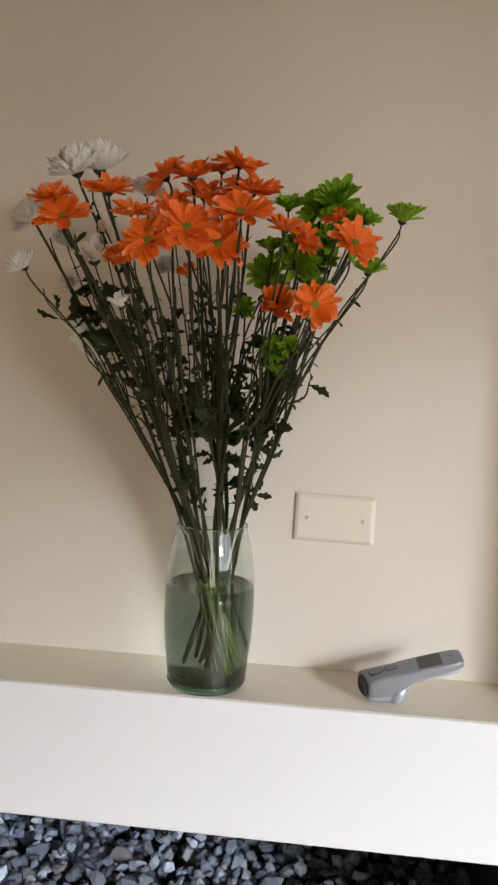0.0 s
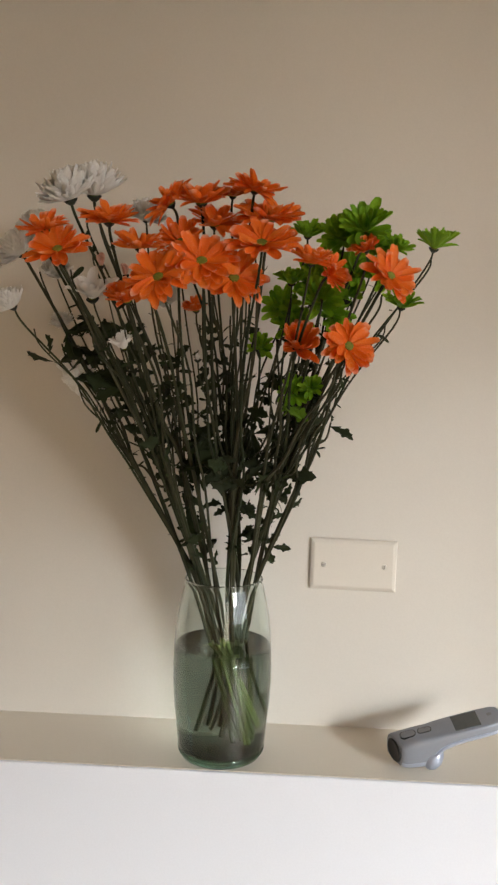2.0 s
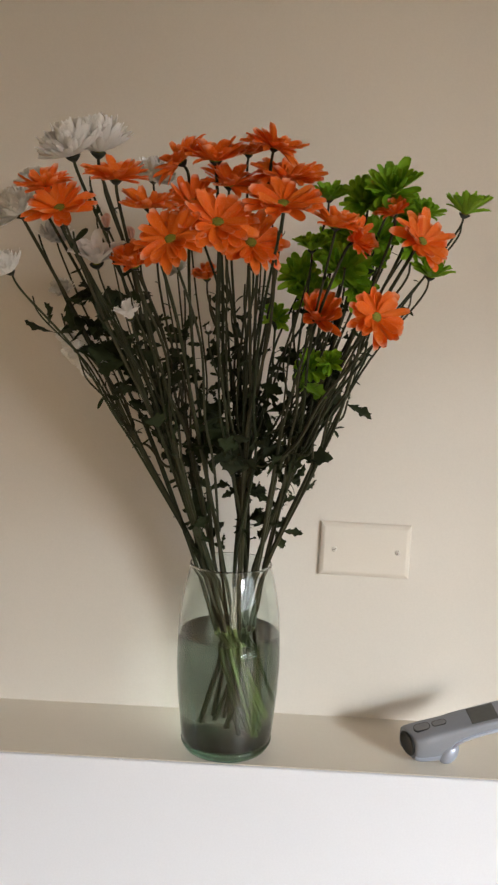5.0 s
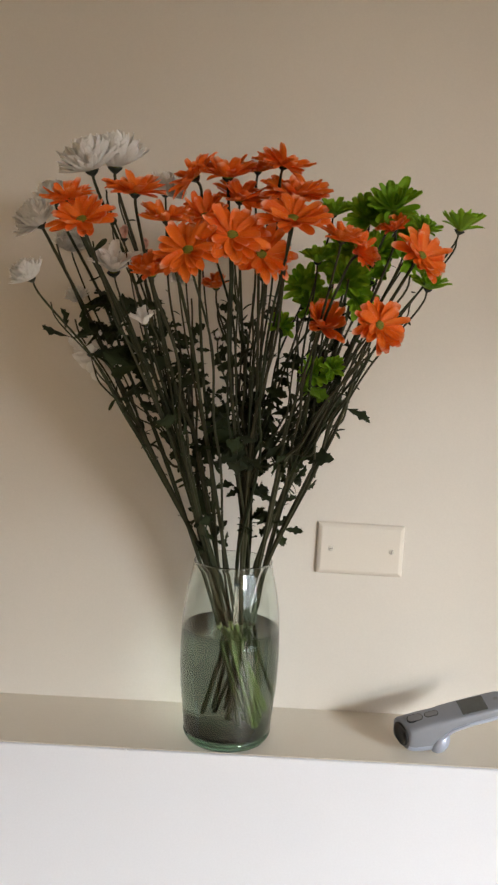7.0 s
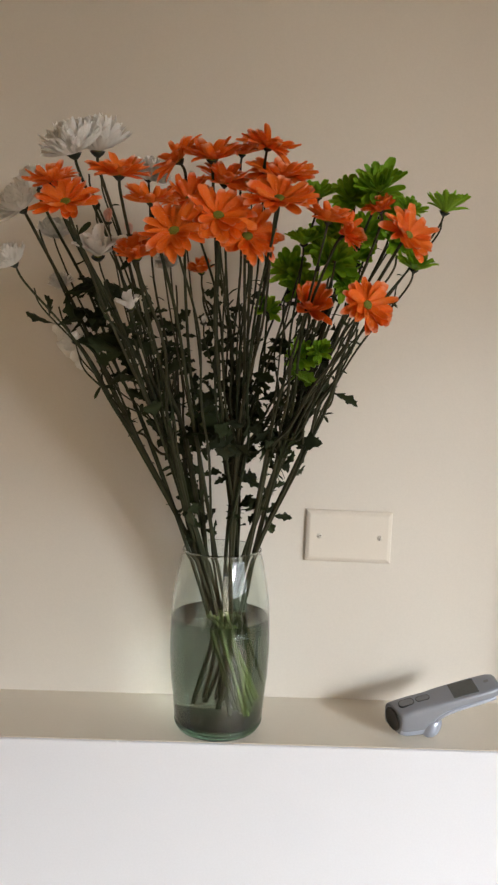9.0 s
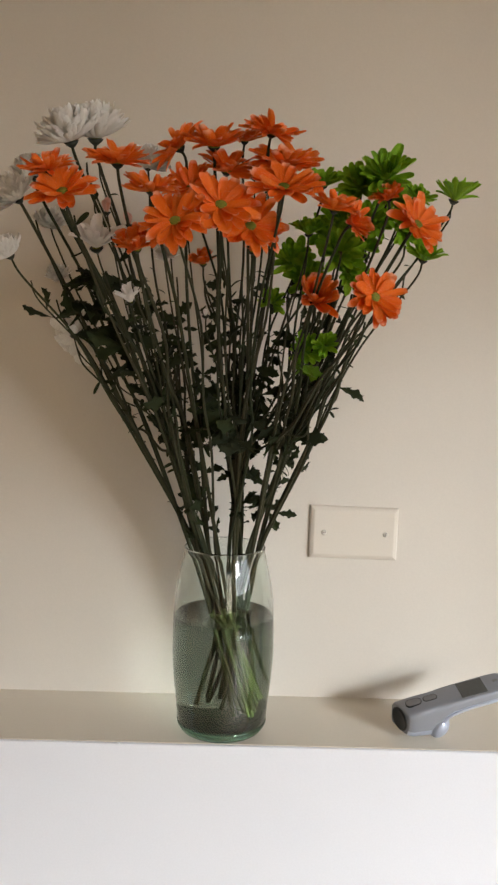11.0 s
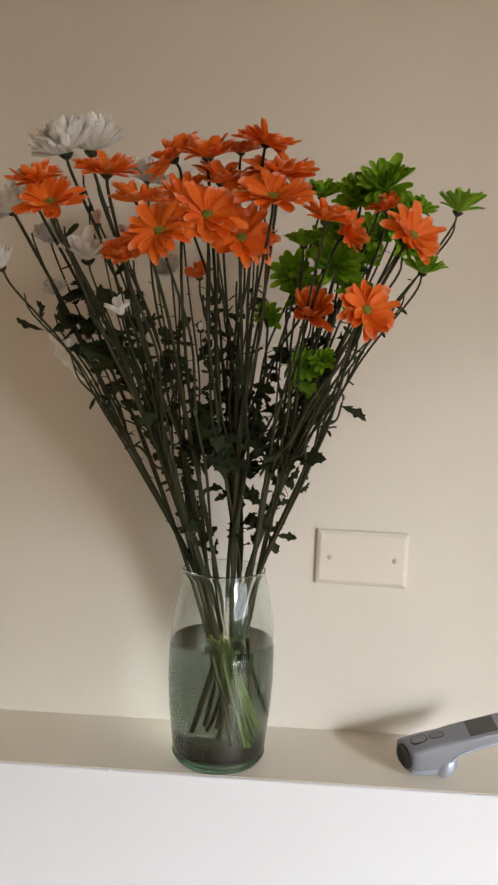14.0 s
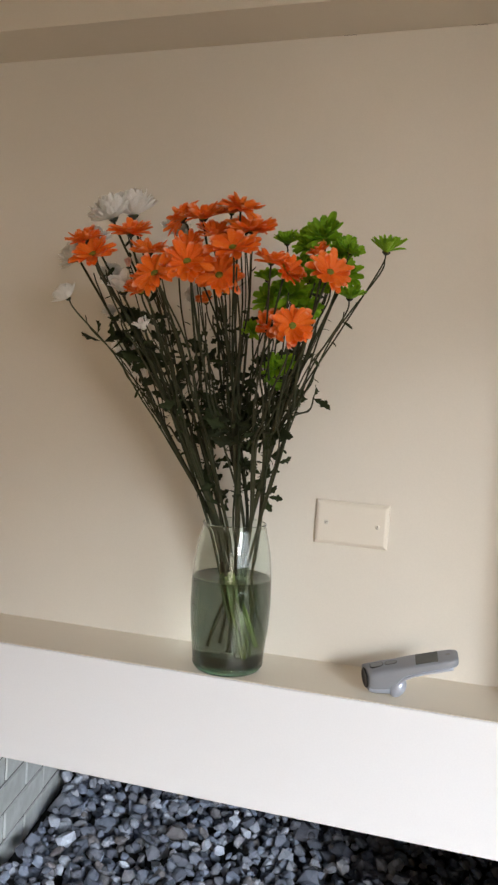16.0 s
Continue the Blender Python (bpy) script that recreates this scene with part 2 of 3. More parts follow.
block(0.4, 1.3, -3.8, -3.7, 1.9, 2.5, bm=bm)
setting("wall_south", bm, ROOM, "pale painted far wall with a window opening", "wall")

setting("backdrop", block(11.0, 11.1, -20.0, 3.0, 1.3, 9.0), OUTSIDE, "bright overcast sky outside the patio door", "backdrop")
setting("backdrop_low", block(11.0, 11.1, -20.0, 3.0, -0.5, 1.3), GARDEN, "dim garden in the distance outside the patio door", "backdrop")

# recess: back wall, soffit, side cheeks, header and piers
setting("wall_north", block(LEFT - 0.1, RIGHT + 0.1, 0.004, 0.10, 0.90, 2.10), WALL, "beige painted back wall of the recess", "wall")
setting("recess_soffit", block(LEFT, RIGHT, HEADER, 0.004, SOFFIT, SOFFIT + 0.1), WALL, "beige painted soffit of the recess", "ceiling")
setting("wall_header", block(LEFT, RIGHT, HEADER - 0.003, HEADER, SOFFIT - 0.001, 2.5, 0.0), WALL, "beige painted wall above the recess", "wall")
setting("wall_pier_left", block(-2.7, LEFT, FRONT, 0.1, 0, 2.5, 0.004), WALL, "beige painted wall beside the recess", "wall")
setting("wall_pier_right", block(RIGHT, 1.65, FRONT, 0.1, FIRE_TOP, 2.5, 0.004), WALL, "beige painted wall beside the recess", "wall")

for x0, x1 in ((0.098, 0.118), (0.290, 0.312)):
    n = 8
    line = [Vector((x0 + (x1 - x0) * k / n, 0.0030 - 0.0008 * (k % 2), SOFFIT - 0.0004 - 0.0008 * ((k * 7) % 3) / 2)) for k in range(n + 1)]
    tagged(part("seam_crack", tube(line, 0.0004, 5), SLOT), "fine dark crack in the caulk under the soffit", "crack", kind="structure")

# shelf board and white fascia beam below it
bm = block(LEFT, RIGHT, FRONT + 0.004, 0.004, SHELF_Z - 0.04, SHELF_Z)
setting("shelf", bm, SHELF, "beige painted ledge of the recess", "shelf")
bm = bmesh.new()
bm = block(LEFT, RIGHT, FRONT - 0.001, FRONT + 0.0038, FIRE_TOP, SHELF_Z - 0.0003, 0.002, 3)
block(LEFT, RIGHT, FRONT + 0.0038, FRONT + 0.10, FIRE_TOP, SHELF_Z - 0.041, bm=bm)
setting("fascia", bm, WHITE, "white painted fascia beam above the fireplace", "trim")

# a fleck of white paint on the front edge of the ledge
bm = bmesh.new()
bmesh.ops.create_icosphere(bm, subdivisions=2, radius=1.0, matrix=pose(-0.126, FRONT - 0.0006, SHELF_Z - 0.0004, 0, 20, 0) @ Matrix.Diagonal((0.0026, 0.0012, 0.0014, 1)))
tagged(part("paint_fleck", bm, WHITE, smooth=True), "dried fleck of white paint on the ledge edge", "paint fleck", kind="structure")

# firebox
setting("firebox_floor", block(-0.9, 1.0, FRONT, 0.95, 0.30, 0.36), SOOT, "black firebox floor", "floor")
setting("firebox_back", block(-0.9, 1.0, 0.90, 0.98, 0.36, 0.95), SOOT, "black back of the firebox", "wall")
setting("firebox_top", block(-0.9, 1.0, FRONT + 0.10, 0.98, FIRE_TOP + 0.06, 0.90), SOOT, "black top of the firebox", "ceiling")
setting("firebox_right", block(FIRE_RIGHT, FIRE_RIGHT + 0.08, FRONT, 0.98, 0.30, FIRE_TOP), SOOT, "black right side of the firebox", "wall")
setting("hearth_wall", block(-2.7, 1.65, FRONT, FRONT + 0.05, 0, 0.36, 0.003), WHITE, "white painted wall below the firebox", "wall")
setting("wall_pier_low_right", block(FIRE_RIGHT + 0.08, 1.65, FRONT, 0.1, 0.36, FIRE_TOP), WALL, "beige painted wall beside the firebox", "wall")
setting("wall_pier_low_left", block(LEFT, -0.66, FRONT, -0.06, 0.36, FIRE_TOP), WALL, "beige painted wall beside the firebox", "wall")

# ---------------------------------------------------------------- blank plate on the wall
def wall_plate():
    root = new("blank_wall_plate")
    root.matrix_world = pose(0.1577, 0.004, 1.2066, 0, 0.9, 0)
    tagged(root, "cream plastic blank wall plate with two screws on the wall", "wall plate")
    w, h = 0.1165, 0.0700
    bm = bmesh.new()
    rings = []
    for inset, y in ((0.0, 0.0), (0.0003, -0.0030), (0.0016, -0.0052), (0.0052, -0.0070), (0.0064, -0.0073)):
        rings.append([bm.verts.new((sx * (w / 2 - inset), y, sz * (h / 2 - inset))) for sx, sz in ((-1, -1), (1, -1), (1, 1), (-1, 1))])
    for a, b in zip(rings, rings[1:]):
        for i in range(4):
            bm.faces.new((a[i], a[(i + 1) % 4], b[(i + 1) % 4], b[i]))
    bm.faces.new(rings[-1])
    part("plate", bm, PLATE, root)
    for x, turn in ((-0.0395, 20), (0.0415, 75)):
        screw = part("screw", lathe([(0, 0), (0.0036, 0), (0.0036, 0.0006), (0.0026, 0.0013), (0, 0.0016)], 20), SCREW, root, "painted slotted screw", True)
        screw.matrix_basis = pose(x, -0.0072, 0.0, 90, 0, 0) @ pose(0, 0, 0, 0, 0, turn)
        slot = part("slot", block(-0.0028, 0.0028, -0.0005, 0.0005, 0.0011, 0.0018), SLOT, screw)
        slot.parent = screw


wall_plate()


# ---------------------------------------------------------------- vase with water
VX, VY = -0.0085, -0.085


def vase():
    outer = [(0, 0.0004), (0.046, 0.0004), (0.0505, 0.0020), (0.0538, 0.0075), (0.0552, 0.018), (0.0568, 0.035), (0.0602, 0.065), (0.0618, 0.095), (0.0617, 0.115), (0.0612, 0.135), (0.0598, 0.155), (0.0575, 0.172), (0.0547, 0.187), (0.0517, 0.200), (0.0495, 0.209), (0.0483, 0.2135)]
    rim = [(0.0487, 0.2142), (0.0490, 0.2156), (0.0486, 0.2168), (0.0477, 0.2173), (0.0468, 0.2168), (0.0463, 0.2156), (0.0464, 0.2142)]
    inner = [(r - 0.0018, z) for r, z in reversed(outer[4:])] + [(0.050, 0.0155), (0.036, 0.0140), (0, 0.0135)]
    root = new("flower_vase")
    root.matrix_world = pose(VX, VY, SHELF_Z + 0.0006) @ Matrix.Diagonal((1, 1, 1.035, 1))
    tagged(root, "clear greenish glass barrel vase half full of water on the ledge", "vase")
    body = part("vase_glass", lathe(outer + rim + inner, 96), GLASS, root, "clear greenish glass body with rounded lip", True)
    foot = part("vase_base", lathe([(0, 0.0), (0.0480, 0.0), (0.0512, 0.0016), (0.0543, 0.0070), (0.0549, 0.0105), (0.0535, 0.0112), (0, 0.0112)], 96), GLASS_BASE, root, "thick dark green glass foot", True)
    level = 0.136
    water = [(0, 0.0131), (0.036, 0.0136), (0.0502, 0.0151)] + [(r - 0.0013, z) for r, z in outer[4:] if z < level - 0.004] + [(0.0599, level - 0.0005), (0.0590, level + 0.0006), (0.0560, level), (0, level)]
    fill = part("water", lathe(water, 96), WATER, root, "slightly cloudy flower water", True)
    body.visible_shadow = fill.visible_shadow = foot.visible_shadow = False


vase()


# ---------------------------------------------------------------- thermometer
def thermometer():
    root = new("infrared_thermometer")
    root.matrix_world = pose(0.202, -0.102, SHELF_Z + 0.0006, 0, -3.5, 6) @ Matrix.Diagonal((0.90, 0.98, 0.98, 1))
    tagged(root, "silver plastic infrared thermometer with a grey display lying on the ledge", "thermometer")
    # sections along the body: x, centre y, top z, bottom z, half width
    rows = [(0.000, 0.0, 0.0335, 0.0040, 0.0150), (0.003, 0.0, 0.0350, 0.0020, 0.0163), (0.010, 0.0, 0.0365, 0.0008, 0.0172), (0.028, 0.0, 0.0410, 0.0006, 0.0176), (0.048, 0.0, 0.0452, 0.0010, 0.0176), (0.0535, 0.0, 0.0463, 0.0050, 0.0176),
            (0.058, 0.0, 0.0473, 0.0170, 0.0176), (0.064, 0.0, 0.0486, 0.0250, 0.0176), (0.074, 0.0, 0.0507, 0.0320, 0.0176), (0.095, 0.0, 0.0552, 0.0392, 0.0178), (0.120, 0.0, 0.0604, 0.0452, 0.0180), (0.138, 0.0, 0.0640, 0.0492, 0.0174), (0.146, 0.0, 0.0648, 0.0518, 0.0152), (0.149, 0.0, 0.0635, 0.0545, 0.0120)]
    n = 20
    lower = {k for k in range(n) if math.sin(2 * math.pi * (k + 1) / n) < -0.05}  # faces of the pale lower shell

    def shell(keep, ends):
        bm = bmesh.new()
        rings = []
        for i, (x, y, top, low, half) in enumerate(rows):
            slant = (0.013, 0.013, 0.011, 0.003)[i] if i < 4 else 0.0  # the nose is cut obliquely
            ring = []
            for k in range(n):
                a = 2 * math.pi * (k + 0.5) / n
                c, s = math.cos(a), math.sin(a)
                across = math.copysign(abs(c) ** 0.42, c)
                ring.append(bm.verts.new((x + slant * (1 - across) / 2, y + half * across, (top + low) / 2 + (top - low) / 2 * math.copysign(abs(s) ** 0.42, s))))
            rings.append(ring)
        for a, b in zip(rings, rings[1:]):
            for k in keep:
                bm.faces.new((a[k], b[k], b[(k + 1) % n], a[(k + 1) % n]))
        if ends:
            bm.faces.new(rings[0])
            bm.faces.new(rings[-1][::-1])
        bmesh.ops.delete(bm, geom=[v for v in bm.verts if not v.link_faces], context="VERTS")
        bmesh.ops.recalc_face_normals(bm, faces=bm.faces)
        return bm

    # the body is rolled towards the room, so that its upper face shows
    roll = pose(0, 0, 0.0050, 14, 0, 0)
    body = part("body", shell(set(range(n)) - lower, True), SILVER, root, "matt silver plastic body", True)
    body.matrix_basis = roll
    part("lower_shell", shell(lower, False), SILVER_PALE, body, "pale bluish silver lower shell", True)

    def on_top(name, x0, x1, half, lift, mat, label, bevel, owner=body, dy=0.0):
        b2 = block(-(x1 - x0) / 2, (x1 - x0) / 2, -half, half, -0.0015, 0.0006, bevel, 3)
        ob = part(name, b2, mat, owner, label, False)
        xm = (x0 + x1) / 2
        zt = np.interp(xm, [r[0] for r in rows], [r[2] for r in rows])
        ob.matrix_basis = pose(xm, dy, zt + lift - 0.0006, 0, -math.degrees(math.atan2(0.0635 - 0.0405, 0.110)), 0)
        return ob

    on_top("display", 0.084, 0.119, 0.0132, 0.0004, LCD, "dark grey liquid crystal display", 0.001)

    def pill(name, x0, x1, half, lift, mat, label):
        """A flat key with round ends, lying on the upper face."""
        b2, n2 = bmesh.new(), 12
        long = (x1 - x0) / 2 - half
        low, top = [], []
        for k in range(2 * n2):
            a = math.pi * (k + 0.5) / n2
            px, py = half * math.cos(a) + math.copysign(long, math.cos(a)), half * math.sin(a)
            low.append(b2.verts.new((px, py, -0.002)))
            top.append(b2.verts.new((px, py, 0.0)))
        for k in range(2 * n2):
            j = (k + 1) % (2 * n2)
            b2.faces.new((low[k], low[j], top[j], top[k]))
        b2.faces.new(top)
        ob = part(name, b2, mat, body, label)
        xm = (x0 + x1) / 2
        zt = np.interp(xm, [r[0] for r in rows], [r[2] for r in rows])
        ob.matrix_basis = pose(xm, 0.0015, zt + lift, 0, -math.degrees(math.atan2(0.0635 - 0.0405, 0.110)), 0)

    pill("key_groove", 0.0130, 0.0350, 0.0062, 0.00025, BLACK, "dark groove round a push button")
    pill("button", 0.0140, 0.0340, 0.0053, 0.00050, BUTTON, "oval grey push button")
    pill("key_groove", 0.0365, 0.0560, 0.0048, 0.00025, BLACK, "dark groove round a push button")
    pill("button", 0.0375, 0.0550, 0.0039, 0.00050, BUTTON, "oval grey push button")
    pill("button", 0.1300, 0.1370, 0.0022, 0.00045, BUTTON, "small grey key beside the display")
    lens = part("lens_ring", lathe([(0, 0.0), (0.0146, 0.0), (0.0148, 0.0012), (0.0132, 0.0024), (0.0115, 0.0010), (0, 0.0006)], 32), BLACK, body, "black rubber sensor opening", True)
    lens.matrix_basis = pose(0.0066, 0, 0.0187, 0, 0, 20) @ pose(0, 0, 0, 0, -90, 0) @ Matrix.Diagonal((0.98, 1.02, 1, 1))
    foot = bmesh.new()
    bmesh.ops.create_uvsphere(foot, u_segments=20, v_segments=12, radius=1.0, matrix=pose(0.0570, -0.0120, 0.0142, 0, -52, 0) @ Matrix.Diagonal((0.0165, 0.0130, 0.0125, 1)))
    f = part("trigger", foot, SILVER_PALE, root, "pale glossy trigger bump", True)
    f.matrix_basis = pose(0, 0, 0.0005)
    strip = part("underside", tube(curve_points([(0.050, -0.0160, 0.008), (0.060, -0.0166, 0.022), (0.072, -0.0168, 0.0320), (0.095, -0.0170, 0.0402), (0.120, -0.0172, 0.0462), (0.141, -0.0160, 0.0510)], 6), 0.0022, 8), SILVER_PALE, body, "pale silver edge strip", True)


thermometer()


# ---------------------------------------------------------------- flowers
def petal_mesh(name, mat, length, width, curl, notch, seed, cols=4, rws=8, base=0.35, fold=0.25):
    """A petal along +y from the origin: narrow at the base, widest past the middle, rounded at the tip, channelled and curled."""
    r = random.Random(seed)
    bm = bmesh.new()
    grid = []
    lean = r.uniform(-0.12, 0.12)
    for i in range(rws + 1):
        t = 1 - (1 - i / rws) ** 1.4
        half = width / 2 * (base + (1 - base) * math.sin(math.pi * min(1, t * 0.72 + 0.02)) ** 0.8)
        if t > 0.66:
            half *= math.sqrt(max(0.0, 1 - ((t - 0.66) / 0.342) ** 2)) * 0.82 + 0.18
        row = []
        for j in range(cols + 1):
            u = 2 * j / cols - 1
            y = length * t - notch * length * 0.05 * (t > 0.95) * (1 - abs(u)) - 0.05 * length * (t > 0.95) * (abs(u) > 0.9)
            z = curl * length * t * t + fold * half * (u * u - 0.4) + r.uniform(-1, 1) * length * 0.008
            row.append(bm.verts.new((u * half + lean * length * t * t, y, z)))
        grid.append(row)
    for i in range(rws):
        for j in range(cols):
            bm.faces.new((grid[i][j], grid[i][j + 1], grid[i + 1][j + 1], grid[i + 1][j]))
    return mesh_of(name, bm, mat)


def leaf_mesh(name, mat, length, seed):
    """A lobed chrysanthemum leaf along +y with a stalk, bent over its midrib."""
    r = random.Random(seed)
    bm = bmesh.new()
    prof = [(0.0, 0.045), (0.12, 0.050), (0.18, 0.12), (0.27, 0.27), (0.33, 0.30), (0.38, 0.20), (0.45, 0.24), (0.53, 0.42), (0.60, 0.43), (0.66, 0.27), (0.73, 0.22), (0.82, 0.25), (0.89, 0.20), (0.95, 0.11), (1.0, 0.012)]
    bend, twist = r.uniform(-0.55, 0.25), r.uniform(-0.7, 0.7)
    left, right = r.uniform(0.8, 1.15), r.uniform(0.8, 1.15)
    rows = []
    for t, h in prof:
        row = []
        ripple = r.uniform(-1, 1) * 0.02
        for u in (-1, -0.5, 0, 0.5, 1):
            half = h * length * 0.64 * (left if u < 0 else right)
            x, z = u * half, abs(u) * half * 0.30 + bend * length * t * t + ripple * length * u
            a = twist * t
            along = length * (t + 0.12 * abs(u) * (h > 0.2))
            row.append(bm.verts.new((x * math.cos(a) - z * math.sin(a), along, x * math.sin(a) + z * math.cos(a))))
        rows.append(row)
    for a, b in zip(rows, rows[1:]):
        for j in range(4):
            bm.faces.new((a[j], a[j + 1], b[j + 1], b[j]))
    return mesh_of(name, bm, mat)


PETALS = {
    "orange": [petal_mesh("petal", ORANGE, 1, w, c, 1, i, fold=f) for i, (w, c, f) in enumerate([(0.31, 0.06, 0.5), (0.35, -0.08, 0.4), (0.28, 0.20, 0.65), (0.32, 0.0, 0.35), (0.30, -0.28, 0.6)])],
    "white": [petal_mesh("petal", PETAL_WHITE, 1, w, c, 0, 10 + i, fold=0.4) for i, (w, c) in enumerate([(0.25, 0.22), (0.28, 0.14), (0.23, 0.34), (0.26, 0.28)])],
    "green": [petal_mesh("petal", PETAL_GREEN, 1, w, c, 1, 20 + i, fold=0.5) for i, (w, c) in enumerate([(0.28, 0.04), (0.33, -0.06), (0.26, 0.14), (0.30, -0.2)])],
    "whitecup": [petal_mesh("petal", PETAL_WHITE, 1, w, c, 1, 70 + i, fold=0.5) for i, (w, c) in enumerate([(0.38, -0.10), (0.42, -0.18), (0.34, -0.28)])],
    "white_bud": [petal_mesh("petal", PETAL_WHITE, 1, 0.70, c, 0, 80 + i, fold=0.4) for i, c in enumerate([0.55, 0.42])],
    "pink": [petal_mesh("petal", PETAL_PINK, 1, 0.62, c, 0, 30 + i, fold=0.4) for i, c in enumerate([0.40, 0.28])],
}
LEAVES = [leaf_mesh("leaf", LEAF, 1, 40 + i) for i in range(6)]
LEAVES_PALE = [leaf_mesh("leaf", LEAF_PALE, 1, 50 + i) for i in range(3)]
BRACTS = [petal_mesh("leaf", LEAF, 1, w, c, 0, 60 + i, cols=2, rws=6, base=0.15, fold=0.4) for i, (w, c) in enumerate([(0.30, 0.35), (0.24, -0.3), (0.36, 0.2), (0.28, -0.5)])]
rnd = random.Random(5)
LOOK = {
    "orange": ("orange daisy chrysanthemum with a green eye in the glass vase", "flower", "orange", 25, 2),
    "white": ("white many-petalled chrysanthemum in the glass vase", "flower", "white", 46, 6),
    "whitecup": ("half-open white chrysanthemum in the glass vase", "flower", "white", 15, 2),
    "green": ("green chrysanthemum in the glass vase", "flower", "green", 18, 3),
    "bud_pink": ("closed pink chrysanthemum bud in the glass vase", "flower bud", "pink", 8, 1),
    "bud_white": ("closed white chrysanthemum bud in the glass vase", "flower bud", "white", 9, 1),
}
count = [0]
STEMS = []
MAIN_STALKS = ([], [])


def stem_line(head, way):
    """From a head down through the mouth of the vase to its floor; stems cross over inside the vase."""
    x, y, z = head
    k = count[0]
    count[0] += 1
    # two loose bundles at the mouth of the vase, one on either side
    if x < -0.045:
        mx = -0.026 + (x + 0.12) * 0.16 + rnd.uniform(-0.012, 0.012)
    else:
        mx = 0.020 + (x - 0.06) * 0.16 + rnd.uniform(-0.018, 0.014)
    my = max(-0.030, min(0.022, (y + 0.22) * 0.16 + rnd.uniform(-0.014, 0.014)))
    mouth = Vector((VX + max(-0.041, min(0.041, mx)), VY + my, SHELF_Z + 0.223))
    # those from one side of the mouth lean over to the other side of the floor, in front of or behind the rest
    if x < -0.045:
        side, deep = rnd.uniform(0.004, 0.042), rnd.uniform(-0.036, 0.004)
    else:
        side, deep = rnd.choice((-0.020, -0.006, 0.012, 0.024, 0.032, 0.038)) + rnd.uniform(-0.007, 0.007), rnd.uniform(-0.010, 0.036)
    foot = Vector((VX + side, VY + deep, SHELF_Z + 0.019 + rnd.uniform(0, 0.026)))
    off = foot - Vector((VX, VY, foot.z))
    if off.length > 0.045:
        foot -= off * (1 - 0.045 / off.length)
    # sprays branch from a few main stalks, well above the mouth of the vase
    h = Vector(head)
    stalks = MAIN_STALKS[x < -0.045]
    low = mouth.lerp(h, 0.34) + Vector((rnd.uniform(-0.008, 0.008), rnd.uniform(-0.008, 0.008), 0.008))
    if len(stalks) >= 12:
        f, m, l, far = min(stalks, key=lambda e: (e[3] - h).length + rnd.uniform(0, 0.05))
        slip = Vector((rnd.uniform(-1, 1), rnd.uniform(-1, 1), 0))
        foot, mouth, low = f + slip * 0.0012, m + slip * 0.0016, l.lerp(low, 0.12) + slip * 0.002
    neck = h - way * 0.010 - (h - mouth).normalized() * 0.012
    high = low.lerp(neck, 0.62) + Vector((rnd.uniform(-0.009, 0.009), rnd.uniform(-0.009, 0.009), 0.010))
    # stems bend a little at each node
    knee = low.lerp(high, 0.45) + Vector((rnd.uniform(-0.006, 0.006), rnd.uniform(-0.006, 0.006), 0))
    if len(stalks) < 12:
        stalks.append((foot, mouth, low, h))
    return [foot, foot.lerp(mouth, 0.5), mouth, low, knee, high, neck, h]


def is_main(line):
    return any(line[0] == e[0] for e in MAIN_STALKS[0] + MAIN_STALKS[1])


def side_leaf(root, p, size, me):
    ob = child("leaf", me, root, pose(*p, rnd.uniform(-50, 60), rnd.uniform(-50, 50), rnd.uniform(0, 360)) @ Matrix.Diagonal((size, size, size, 1)))
    return ob


